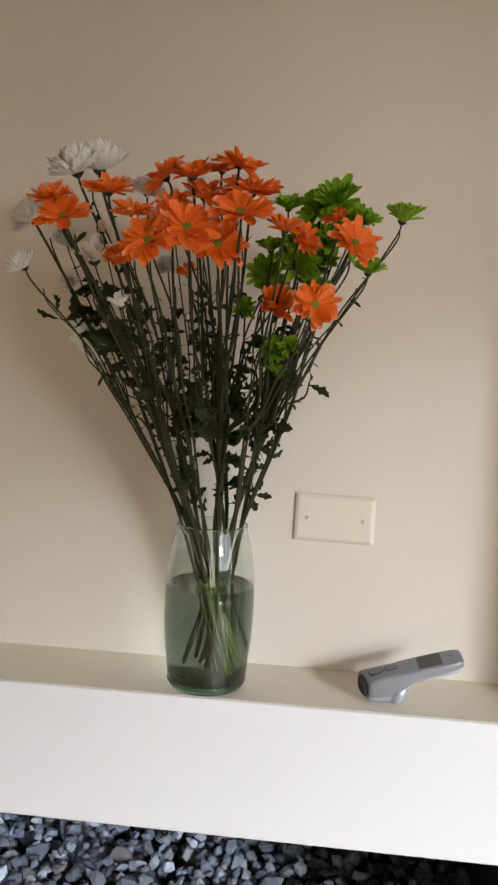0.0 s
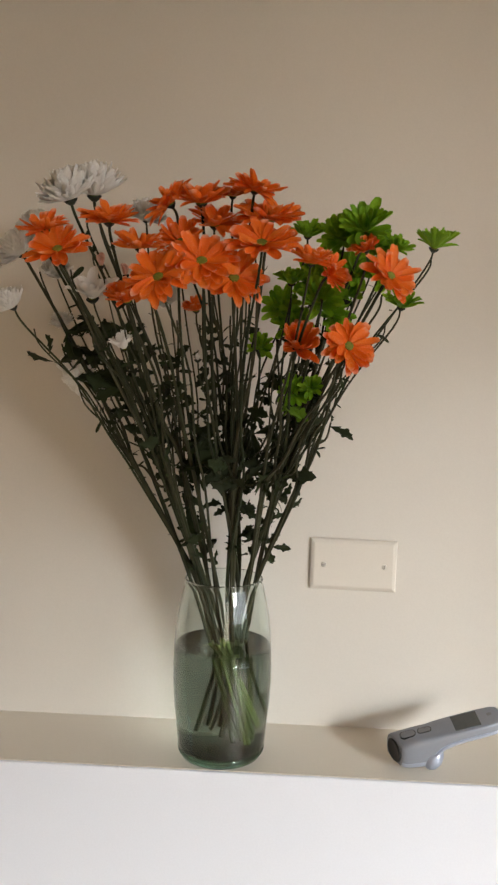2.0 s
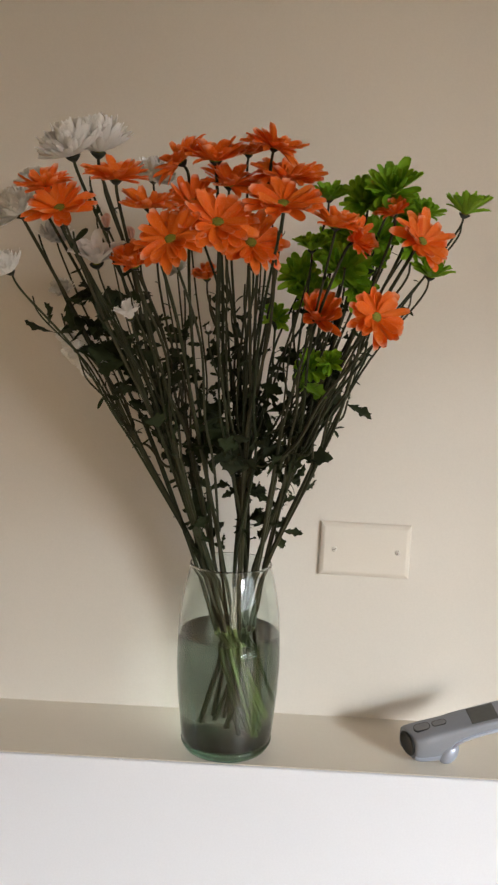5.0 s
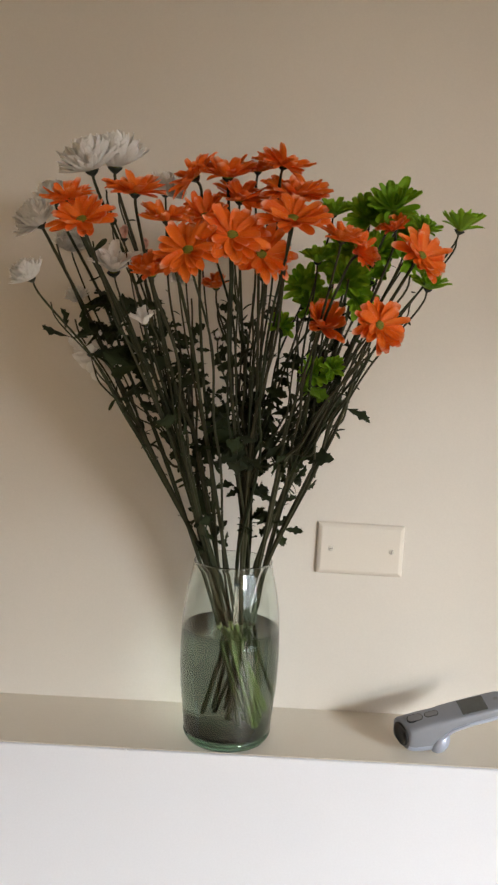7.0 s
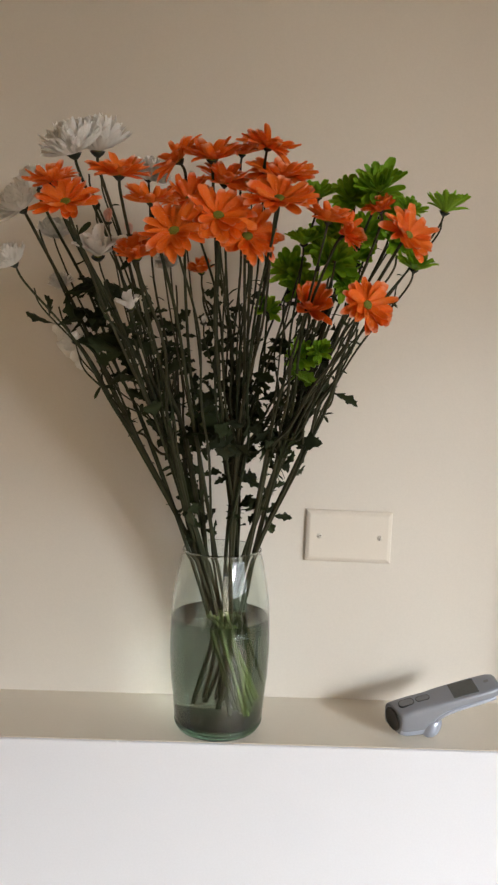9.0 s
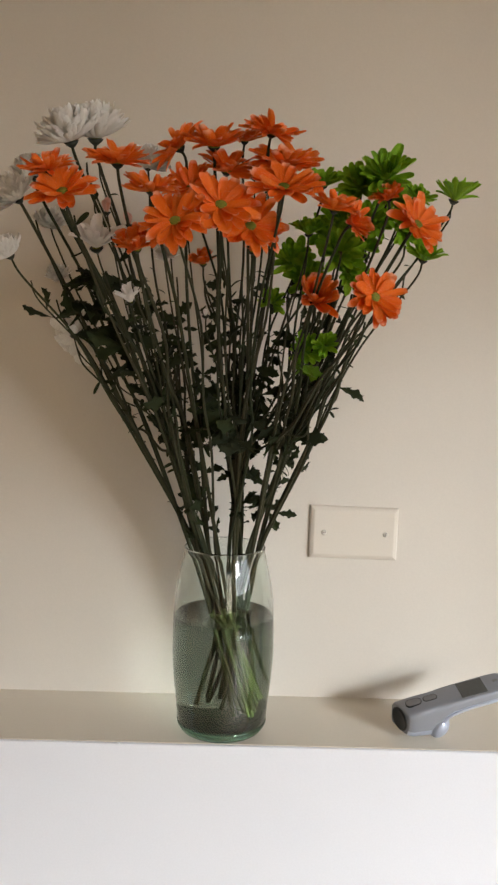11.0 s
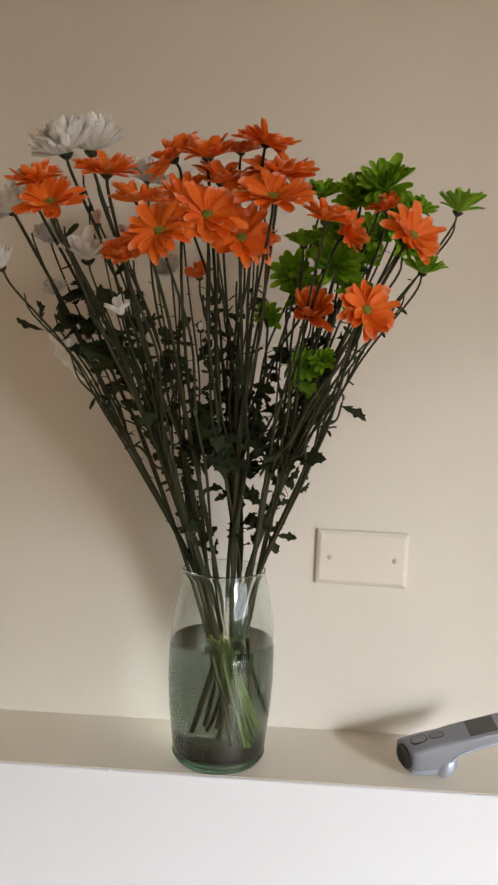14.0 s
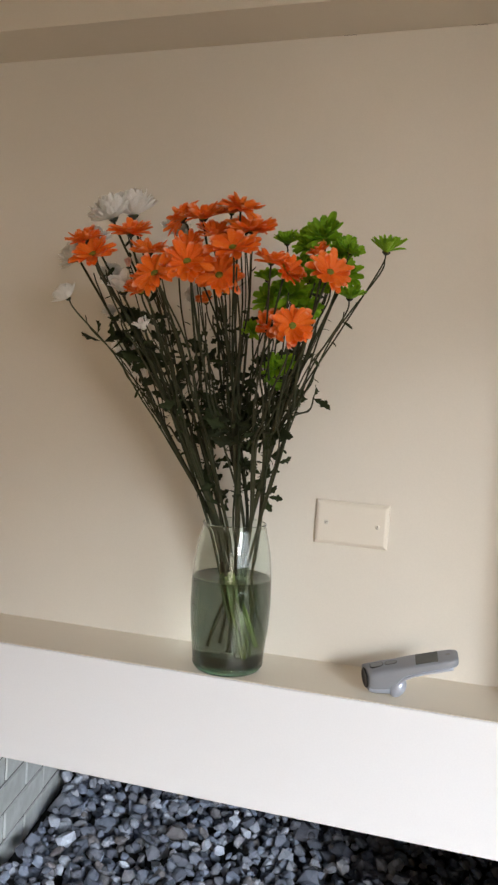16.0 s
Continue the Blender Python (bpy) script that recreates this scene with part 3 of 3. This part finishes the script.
def bloom(kind, head, radius, azimuth, elevation, cup):
    label, category, tint, petals, rows = LOOK[kind]
    radius *= {"orange": 1.16, "white": 0.96, "green": 1.12, "whitecup": 1.45, "bud_pink": 1.7, "bud_white": 1.5}[kind]
    root = new("chrysanthemum" if "bud" not in kind else "flower_bud")
    tagged(root, label, category, group={"orange": "orange flowers in the vase", "white": "white flowers in the vase", "green": "green flowers in the vase", "pink": "buds in the vase"}[tint])
    az, el = radians(azimuth), radians(elevation)
    way = Vector((math.sin(az) * math.cos(el), -math.cos(az) * math.cos(el), math.sin(el)))
    line = stem_line(head, way)
    root.matrix_world = Matrix.Translation(line[0])
    pts = [p - line[0] for p in curve_points(line, 5)]
    thick = rnd.uniform(0.0011, 0.0016) * (0.75 if "bud" in kind else 1.35 if is_main(line) else 1)
    widths = [thick * (1.15 - 0.45 * i / len(pts)) for i in range(len(pts))]
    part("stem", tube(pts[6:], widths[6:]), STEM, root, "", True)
    # left bundle in front is painted as lit, right bundle behind as shaded
    part("stem_end", tube(pts[:7], [1.05 * w for w in widths[:7]]), STEM_LIT if head[0] < -0.045 else STEM_SHADED, root, "green stripped stem end with light and shade in its colour", True)
    base = Matrix.Translation(Vector(head) - line[0]) @ way.to_track_quat("Z", "Y").to_matrix().to_4x4() @ pose(0, 0, 0, 0, 0, rnd.uniform(0, 360))
    # the green cup under the flower, with the eye on it
    cr = radius * (0.15 if rows > 1 else 0.20)
    cr = max(cr * (1.15 if tint == "white" else 1.0), 0.0032)
    eye_mat = DISC
    cupm = part("calyx", lathe([(0, -cr * 0.95), (cr * 0.40, -cr * 0.85), (cr * 0.95, -cr * 0.35), (cr * 1.25, 0.06 * cr), (cr * 0.9, cr * 0.14), (0, cr * 0.15)], 14), CALYX, root, "dark green cup under the petals", True)
    cupm.matrix_basis = base
    eye_r = radius * (0.17 if kind == "orange" else 0.12)
    bmh = lathe([(0, -eye_r * 0.3), (eye_r, -eye_r * 0.2), (eye_r * 0.96, eye_r * 0.25), (eye_r * 0.6, eye_r * 0.5), (0, eye_r * 0.42)], 14)
    flower = part("flower_head", bmh, eye_mat, root, tint + " petals round a small eye", True)
    flower.matrix_basis = base @ pose(0, 0, cr * 0.2)
    meshes = PETALS["whitecup" if kind == "whitecup" else "white_bud" if kind == "bud_white" else tint]
    # each flower is a little one-sided, as it opened towards the light
    nod, side_on = rnd.uniform(5, 20), rnd.uniform(0, 360)
    for row in range(rows):
        share = petals if row == 0 else int(petals * (0.75 if kind == "orange" else 0.85))
        step = {"orange": 9, "white": 15}.get(kind, 20)
        shrink = {"orange": 0.10, "white": 0.05}.get(kind, 0.20)
        if kind == "orange" and row == 1:
            share = 15
        if kind == "white":
            share = petals - 3 * row
        for i in range(share):
            a = 360 * (i + rnd.uniform(-0.3, 0.3)) / share + row * 11
            lift = cup - (18 if kind == "white" else 0) + row * step + (rnd.uniform(-10, 10) if kind != "orange" else rnd.uniform(-17, 13))
            lift += nod * math.cos(radians(a - side_on))
            if rnd.random() < 0.05:
                continue
            size = radius * (1 - shrink * row) * rnd.uniform(0.78, 1.10)
            wide = size * rnd.uniform(0.85, 1.15)
            child("petal", rnd.choice(meshes), flower, pose(0, 0, 0.0006 * row, 0, 0, a) @ pose(0, eye_r * 0.55, 0, lift, 0, 0) @ pose(0, 0, 0, 0, rnd.uniform(-18, 18), 0) @ Matrix.Diagonal((wide, size * 0.93, size, 1)))
    # small leaves along the stem
    for i in range(rnd.choice((1, 2, 3, 4))):
        k = rnd.randint(12, len(pts) - 8)
        side_leaf(root, pts[k], rnd.uniform(0.009, 0.018), rnd.choice(BRACTS))
    STEMS.append((root, line[0], pts))
    return root


bloom("orange", (-0.163, -0.305, 1.585), 0.0222, -30, 72, 20)
bloom("orange", (-0.151, -0.305, 1.567), 0.0278, -5, 46, 15)
bloom("orange", (-0.105, -0.295, 1.595), 0.0277, 10, 74, 20)
bloom("orange", (-0.055, -0.240, 1.625), 0.0255, -60, 50, 20)
bloom("orange", (-0.022, -0.255, 1.623), 0.0282, 0, 62, 25)
bloom("orange", (0.006, -0.225, 1.637), 0.0192, 20, 70, 25)
bloom("orange", (0.031, -0.265, 1.633), 0.0257, 25, 55, 10)
bloom("orange", (0.045, -0.255, 1.607), 0.0304, 15, 60, 15)
bloom("orange", (0.042, -0.321, 1.571), 0.0296, 5, 46, 12)
bloom("orange", (-0.010, -0.245, 1.603), 0.0253, 10, 62, 25)
bloom("orange", (-0.073, -0.305, 1.569), 0.0233, -5, 75, 20)
bloom("orange", (-0.011, -0.332, 1.553), 0.0282, 5, 40, 10)
bloom("orange", (-0.048, -0.341, 1.537), 0.0278, -10, 36, 10)
bloom("orange", (0.014, -0.285, 1.545), 0.0276, 10, 30, 12)
bloom("orange", (0.087, -0.310, 1.556), 0.0211, 20, 65, 25)
bloom("orange", (0.104, -0.295, 1.548), 0.0195, 55, 25, 30)
bloom("orange", (0.159, -0.312, 1.545), 0.0240, 32, 24, 14)
bloom("orange", (0.140, -0.275, 1.575), 0.0158, -30, 50, 35)
bloom("orange", (0.122, -0.329, 1.480), 0.0244, 22, 14, 10)
bloom("orange", (0.078, -0.255, 1.482), 0.0250, -5, 40, 45)
bloom("orange", (-0.087, -0.294, 1.521), 0.0206, -10, 55, 50)
bloom("orange", (-0.034, -0.195, 1.523), 0.0153, 0, 60, 50)
bloom("orange", (-0.014, -0.225, 1.556), 0.0170, 0, 45, 30)
bloom("orange", (0.016, -0.265, 1.526), 0.0091, 0, 60, 72)
bloom("orange", (-0.044, -0.245, 1.587), 0.0231, -20, 45, 25)
bloom("white", (-0.160, -0.236, 1.630), 0.0360, -25, 62, 34)
bloom("white", (-0.142, -0.212, 1.640), 0.0390, 10, 66, 36)
bloom("white", (-0.096, -0.165, 1.626), 0.0256, 10, 60, 25)
bloom("white", (-0.211, -0.235, 1.575), 0.0290, -40, 50, 25)
bloom("white", (-0.211, -0.185, 1.609), 0.0262, -20, 60, 25)
bloom("white", (-0.213, -0.255, 1.518), 0.0228, -40, 55, 35)
bloom("whitecup", (-0.132, -0.252, 1.528), 0.0218, -5, 55, 55)
bloom("white", (-0.204, -0.145, 1.567), 0.0213, 0, 50, 30)
bloom("white", (-0.187, -0.175, 1.508), 0.0157, -20, 50, 35)
bloom("whitecup", (-0.099, -0.251, 1.478), 0.0131, -15, 60, 60)
bloom("whitecup", (-0.172, -0.110, 1.456), 0.0300, -10, -35, 35)
bloom("white", (-0.075, -0.125, 1.541), 0.0192, 0, 50, 30)
bloom("green", (0.140, -0.255, 1.597), 0.0300, 0, 38, 30)
bloom("green", (0.120, -0.235, 1.593), 0.0260, -15, 30, 25)
bloom("green", (0.084, -0.225, 1.597), 0.0204, 0, 50, 30)
bloom("green", (0.170, -0.245, 1.581), 0.0187, 30, 40, 30)
bloom("green", (0.099, -0.245, 1.529), 0.0264, 0, 25, 25)
bloom("green", (0.069, -0.255, 1.545), 0.0196, 0, 60, 35)
bloom("green", (0.176, -0.264, 1.522), 0.0215, 20, 62, 35)
bloom("green", (0.212, -0.225, 1.586), 0.0265, 25, 62, 35)
bloom("green", (0.133, -0.225, 1.561), 0.0260, 10, 20, 25)
bloom("green", (0.037, -0.205, 1.484), 0.0163, 0, 40, 30)
bloom("green", (0.126, -0.205, 1.542), 0.0197, 20, 30, 30)
bloom("green", (0.072, -0.205, 1.436), 0.0200, 0, 25, 25)
bloom("green", (0.092, -0.215, 1.442), 0.0150, 10, 30, 30)
bloom("green", (0.152, -0.210, 1.589), 0.0260, 20, 35, 25)
bloom("green", (0.108, -0.205, 1.567), 0.0260, -10, 30, 25)
bloom("green", (0.072, -0.210, 1.506), 0.0230, -10, 30, 30)
bloom("green", (0.092, -0.215, 1.549), 0.0250, 5, 20, 22)
bloom("green", (0.060, -0.200, 1.527), 0.0240, -5, 15, 25)
bloom("green", (0.112, -0.215, 1.517), 0.0220, 15, 15, 25)
bloom("green", (0.163, -0.225, 1.556), 0.0220, 25, 25, 25)
bloom("bud_pink", (-0.120, -0.265, 1.559), 0.0070, 0, 70, 80)
bloom("bud_pink", (-0.109, -0.205, 1.559), 0.0075, 0, 70, 80)
bloom("bud_white", (-0.172, -0.173, 1.448), 0.0082, 0, 60, 66)
bloom("bud_pink", (-0.036, -0.177, 1.372), 0.0050, 0, 60, 80)
bloom("bud_white", (-0.030, -0.205, 1.470), 0.0046, 0, 60, 80)


# bare stems whose flowers are lost behind the others
def bare_stem(x, y, z):
    root = new("cut_stem")
    tagged(root, "bare dark green flower stem in the glass vase", "stem", "bare stems in the vase")
    line = stem_line((x, y, z), Vector((x * 0.9, y * 0.6, 1)).normalized())
    root.matrix_world = Matrix.Translation(line[0])
    pts = [p - line[0] for p in curve_points(line, 5)]
    thick = rnd.uniform(0.0012, 0.0019)
    widths = [thick * (1.1 - 0.5 * i / len(pts)) for i in range(len(pts))]
    part("stem", tube(pts[7:], widths[7:]), STEM, root, "", True)
    for i in range(rnd.choice((2, 3, 4))):
        side_leaf(root, pts[rnd.randint(12, len(pts) - 4)], rnd.uniform(0.009, 0.018), rnd.choice(BRACTS))
    STEMS.append((root, line[0], pts))


HEADS = [low + pts[-1] for r, low, pts in STEMS]
for r, low, pts in [STEMS[rnd.randrange(len(STEMS))] for i in range(44)]:
    end = low + pts[rnd.randint(19, len(pts) - 4)]
    bare_stem(*end)


# more stems up to the heads, added to darken the wall between them
for i in range(34):
    top = HEADS[(i * 5) % len(HEADS)]
    bare_stem(top.x + rnd.uniform(-0.012, 0.012), top.y + 0.03, top.z - rnd.uniform(0.010, 0.020))
bare_stem(0.116, -0.150, 1.404)


# clumps of leaves on the stems nearest to them
def clump(x, y, z, size, leaves, pale=False):
    at = Vector((x, y, z))
    for i in range(leaves):
        aim = at + (i > 0) * Vector((rnd.uniform(-0.014, 0.014), rnd.uniform(-0.012, 0.012), rnd.uniform(-0.020, 0.014)))
        root, low, p = min(((r, o, q) for r, o, pts in STEMS for q in pts[10:]), key=lambda e: (e[1] + e[2] - aim).length)
        out = aim - (low + p)
        out *= min(1.0, 0.022 / max(out.length, 1e-6))
        big = max(0.84 * size * rnd.uniform(0.8, 1.15), out.length)
        if out.length < 0.006:
            out = Vector((rnd.uniform(-1, 1), rnd.uniform(-1, 0.4), rnd.uniform(-0.6, 0.6)))
        m = Matrix.Translation(p) @ out.to_track_quat("Y", "Z").to_matrix().to_4x4() @ pose(0, 0, 0, (i > 0) * rnd.uniform(-25, 25), rnd.uniform(0, 360) if i else math.copysign(65, out.x) + rnd.uniform(-30, 30), (i > 0) * rnd.uniform(-25, 25)) @ Matrix.Diagonal((big, big, big, 1))
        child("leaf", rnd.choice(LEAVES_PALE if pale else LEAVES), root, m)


clump(-0.174, -0.205, 1.484, 0.039, 6)
clump(-0.151, -0.205, 1.502, 0.047, 7)
clump(-0.135, -0.185, 1.496, 0.047, 7)
clump(-0.115, -0.195, 1.446, 0.044, 7)
clump(-0.102, -0.185, 1.424, 0.039, 6)
clump(-0.066, -0.185, 1.425, 0.031, 5)
clump(-0.031, -0.155, 1.363, 0.044, 7)
clump(-0.010, -0.155, 1.384, 0.047, 8)
clump(0.010, -0.145, 1.369, 0.044, 7)
clump(0.024, -0.170, 1.408, 0.036, 6)
clump(0.133, -0.160, 1.394, 0.042, 1)
clump(0.083, -0.142, 1.312, 0.028, 1)
clump(-0.052, -0.090, 1.224, 0.030, 2)
clump(-0.043, -0.095, 1.268, 0.034, 2)
clump(0.048, -0.115, 1.242, 0.031, 2)
clump(0.068, -0.145, 1.355, 0.034, 5)
clump(0.089, -0.165, 1.399, 0.034, 5)
clump(0.107, -0.185, 1.416, 0.029, 2)
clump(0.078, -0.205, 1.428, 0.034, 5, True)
clump(-0.073, -0.145, 1.379, 0.029, 5)
clump(-0.148, -0.195, 1.468, 0.040, 6)
clump(-0.126, -0.175, 1.446, 0.042, 6)
clump(-0.090, -0.175, 1.398, 0.030, 5)
clump(-0.056, -0.135, 1.347, 0.030, 5)
clump(-0.018, -0.135, 1.351, 0.040, 7)
clump(0.006, -0.175, 1.398, 0.036, 6)
clump(0.030, -0.125, 1.337, 0.028, 5)
clump(0.050, -0.205, 1.446, 0.032, 5)
clump(0.098, -0.205, 1.436, 0.028, 4)
clump(0.054, -0.155, 1.381, 0.030, 5)
clump(0.077, -0.125, 1.319, 0.022, 3)
clump(-0.058, -0.105, 1.296, 0.024, 4)
clump(0.022, -0.105, 1.274, 0.024, 4)
clump(-0.088, -0.225, 1.476, 0.034, 5)
clump(0.002, -0.225, 1.456, 0.030, 5)
for i in range(16):
    clump(rnd.uniform(-0.13, -0.02), rnd.uniform(-0.22, -0.13), rnd.uniform(1.36, 1.50), 0.020, 3)
for i in range(16):
    clump(rnd.uniform(-0.02, 0.10), rnd.uniform(-0.22, -0.13), rnd.uniform(1.34, 1.48), 0.020, 3)
# leaves added at the back in place of shade in the gaps
for i in range(24):
    clump(rnd.uniform(-0.12, 0.10), rnd.uniform(-0.19, -0.10), rnd.uniform(1.40, 1.52), 0.030, 3)
for x, y, z in ((-0.055, -0.100, 1.262), (-0.045, -0.108, 1.285), (0.035, -0.112, 1.250), (0.050, -0.118, 1.300), (-0.030, -0.098, 1.236), (0.010, -0.120, 1.330)):
    clump(x, y, z, 0.030, 3)
for x, y, z, size in ((-0.030, -0.175, 1.392, 0.046), (-0.012, -0.180, 1.370, 0.050), (0.006, -0.175, 1.352, 0.046), (0.030, -0.170, 1.372, 0.046), (0.046, -0.150, 1.340, 0.040), (0.060, -0.170, 1.362, 0.040),
                      (-0.075, -0.175, 1.405, 0.040), (-0.060, -0.150, 1.352, 0.036), (-0.040, -0.125, 1.300, 0.038), (0.020, -0.130, 1.300, 0.040), (0.040, -0.125, 1.285, 0.036), (-0.030, -0.110, 1.268, 0.036)):
    clump(x, y, z, size, 4)
for i in range(24):
    clump(rnd.uniform(-0.05, 0.06), rnd.uniform(-0.14, -0.08), rnd.uniform(1.23, 1.34), 0.020, 2)


# ---------------------------------------------------------------- firebox lining and gravel
def brick_side():
    """Whitewashed bricks of the firebox's left side, which opens outwards a little to the back."""
    root = new("firebox_left")
    tagged(root, "whitewashed brick side of the firebox", "wall", kind="structure")
    root.matrix_world = pose(-0.535, 0.0, 0.36, 0, 0, 9.8)
    part("mortar", block(-0.09, -0.004, -0.14, 0.90, 0, 0.46), MORTAR, root)
    length, height, gap = 0.215, 0.0585, 0.006
    me = mesh_of("brick", block(-0.05, 0.0, 0.0, length, 0.0, height, 0.003, 2), BRICK, False)
    for row in range(7):
        for i in range(5):
            y = -0.135 + (i - (row % 2) * 0.5) * (length + gap)
            child("brick", me, root, pose(rnd.uniform(-0.0015, 0.0008), y, 0.003 + row * (height + gap), 0, 0, rnd.uniform(-0.3, 0.3)))


brick_side()


def stone_verts(r, seed):
    """An angular crushed chip."""
    q = random.Random(seed)
    bm = bmesh.new()
    bmesh.ops.create_icosphere(bm, subdivisions=1, radius=r)
    sx, sy, sz = q.uniform(0.8, 1.25), q.uniform(0.7, 1.0), q.uniform(0.45, 0.8)
    cuts = [Vector((q.gauss(0, 1), q.gauss(0, 1), q.gauss(0, 1))).normalized() for _ in range(5)]
    for v in bm.verts:
        for c in cuts:
            d = v.co.dot(c) - 0.62 * r
            if d > 0:
                v.co -= c * d
        v.co = Vector((v.co.x * sx, v.co.y * sy, v.co.z * sz)) * q.uniform(0.88, 1.12)
    return bm


def gravel():
    root = new("gravel_bed")
    tagged(root, "bed of loose blue-grey slate chips in the firebox", "gravel")
    root.matrix_world = pose(0, 0, 0.36)
    kinds = [mesh_of("stone", stone_verts(1.0, 100 + i), STONE, False) for i in range(14)]
    q = random.Random(11)
    spots = []
    y = -0.10
    while y < 0.88:
        x = -0.64
        while x < 0.78:
            if x > -0.505 - 0.17 * y:
                spots.append((x + q.uniform(-0.011, 0.011), y + q.uniform(-0.011, 0.011)))
            x += 0.029
        y += 0.027
    near = [s for s in spots if -0.60 < s[0] < 0.16 and 0.16 < s[1] < 0.62]
    q.shuffle(near)
    pick = set(near[:300])
    verts, faces = [], []
    for layer in (0, 1):
        for s in spots:
            r = q.uniform(0.009, 0.021) * (1.0 if layer else 1.15) * (1.7 if q.random() < 0.07 else 1.0)
            z = 0.018 + layer * 0.038 + 0.022 * noise.noise((s[0] * 5, s[1] * 5, 1)) + q.uniform(-0.014, 0.013)
            m = pose(s[0] + layer * 0.012, s[1], z, q.uniform(-45, 45), q.uniform(-45, 45), q.uniform(0, 360)) @ Matrix.Diagonal((r, r, r, 1))
            me = q.choice(kinds)
            if layer and s in pick:
                child("stone", me, root, m)
            else:
                at = len(verts)
                verts += [m @ v.co for v in me.vertices]
                faces += [tuple(at + i for i in p.vertices) for p in me.polygons]
    me = bpy.data.meshes.new("loose_gravel")
    me.from_pydata(verts, [], faces)
    me.materials.append(STONE)
    rest = new("loose_gravel", me)
    rest.parent = root
    tagged(rest, "", kind="stuff")


gravel()
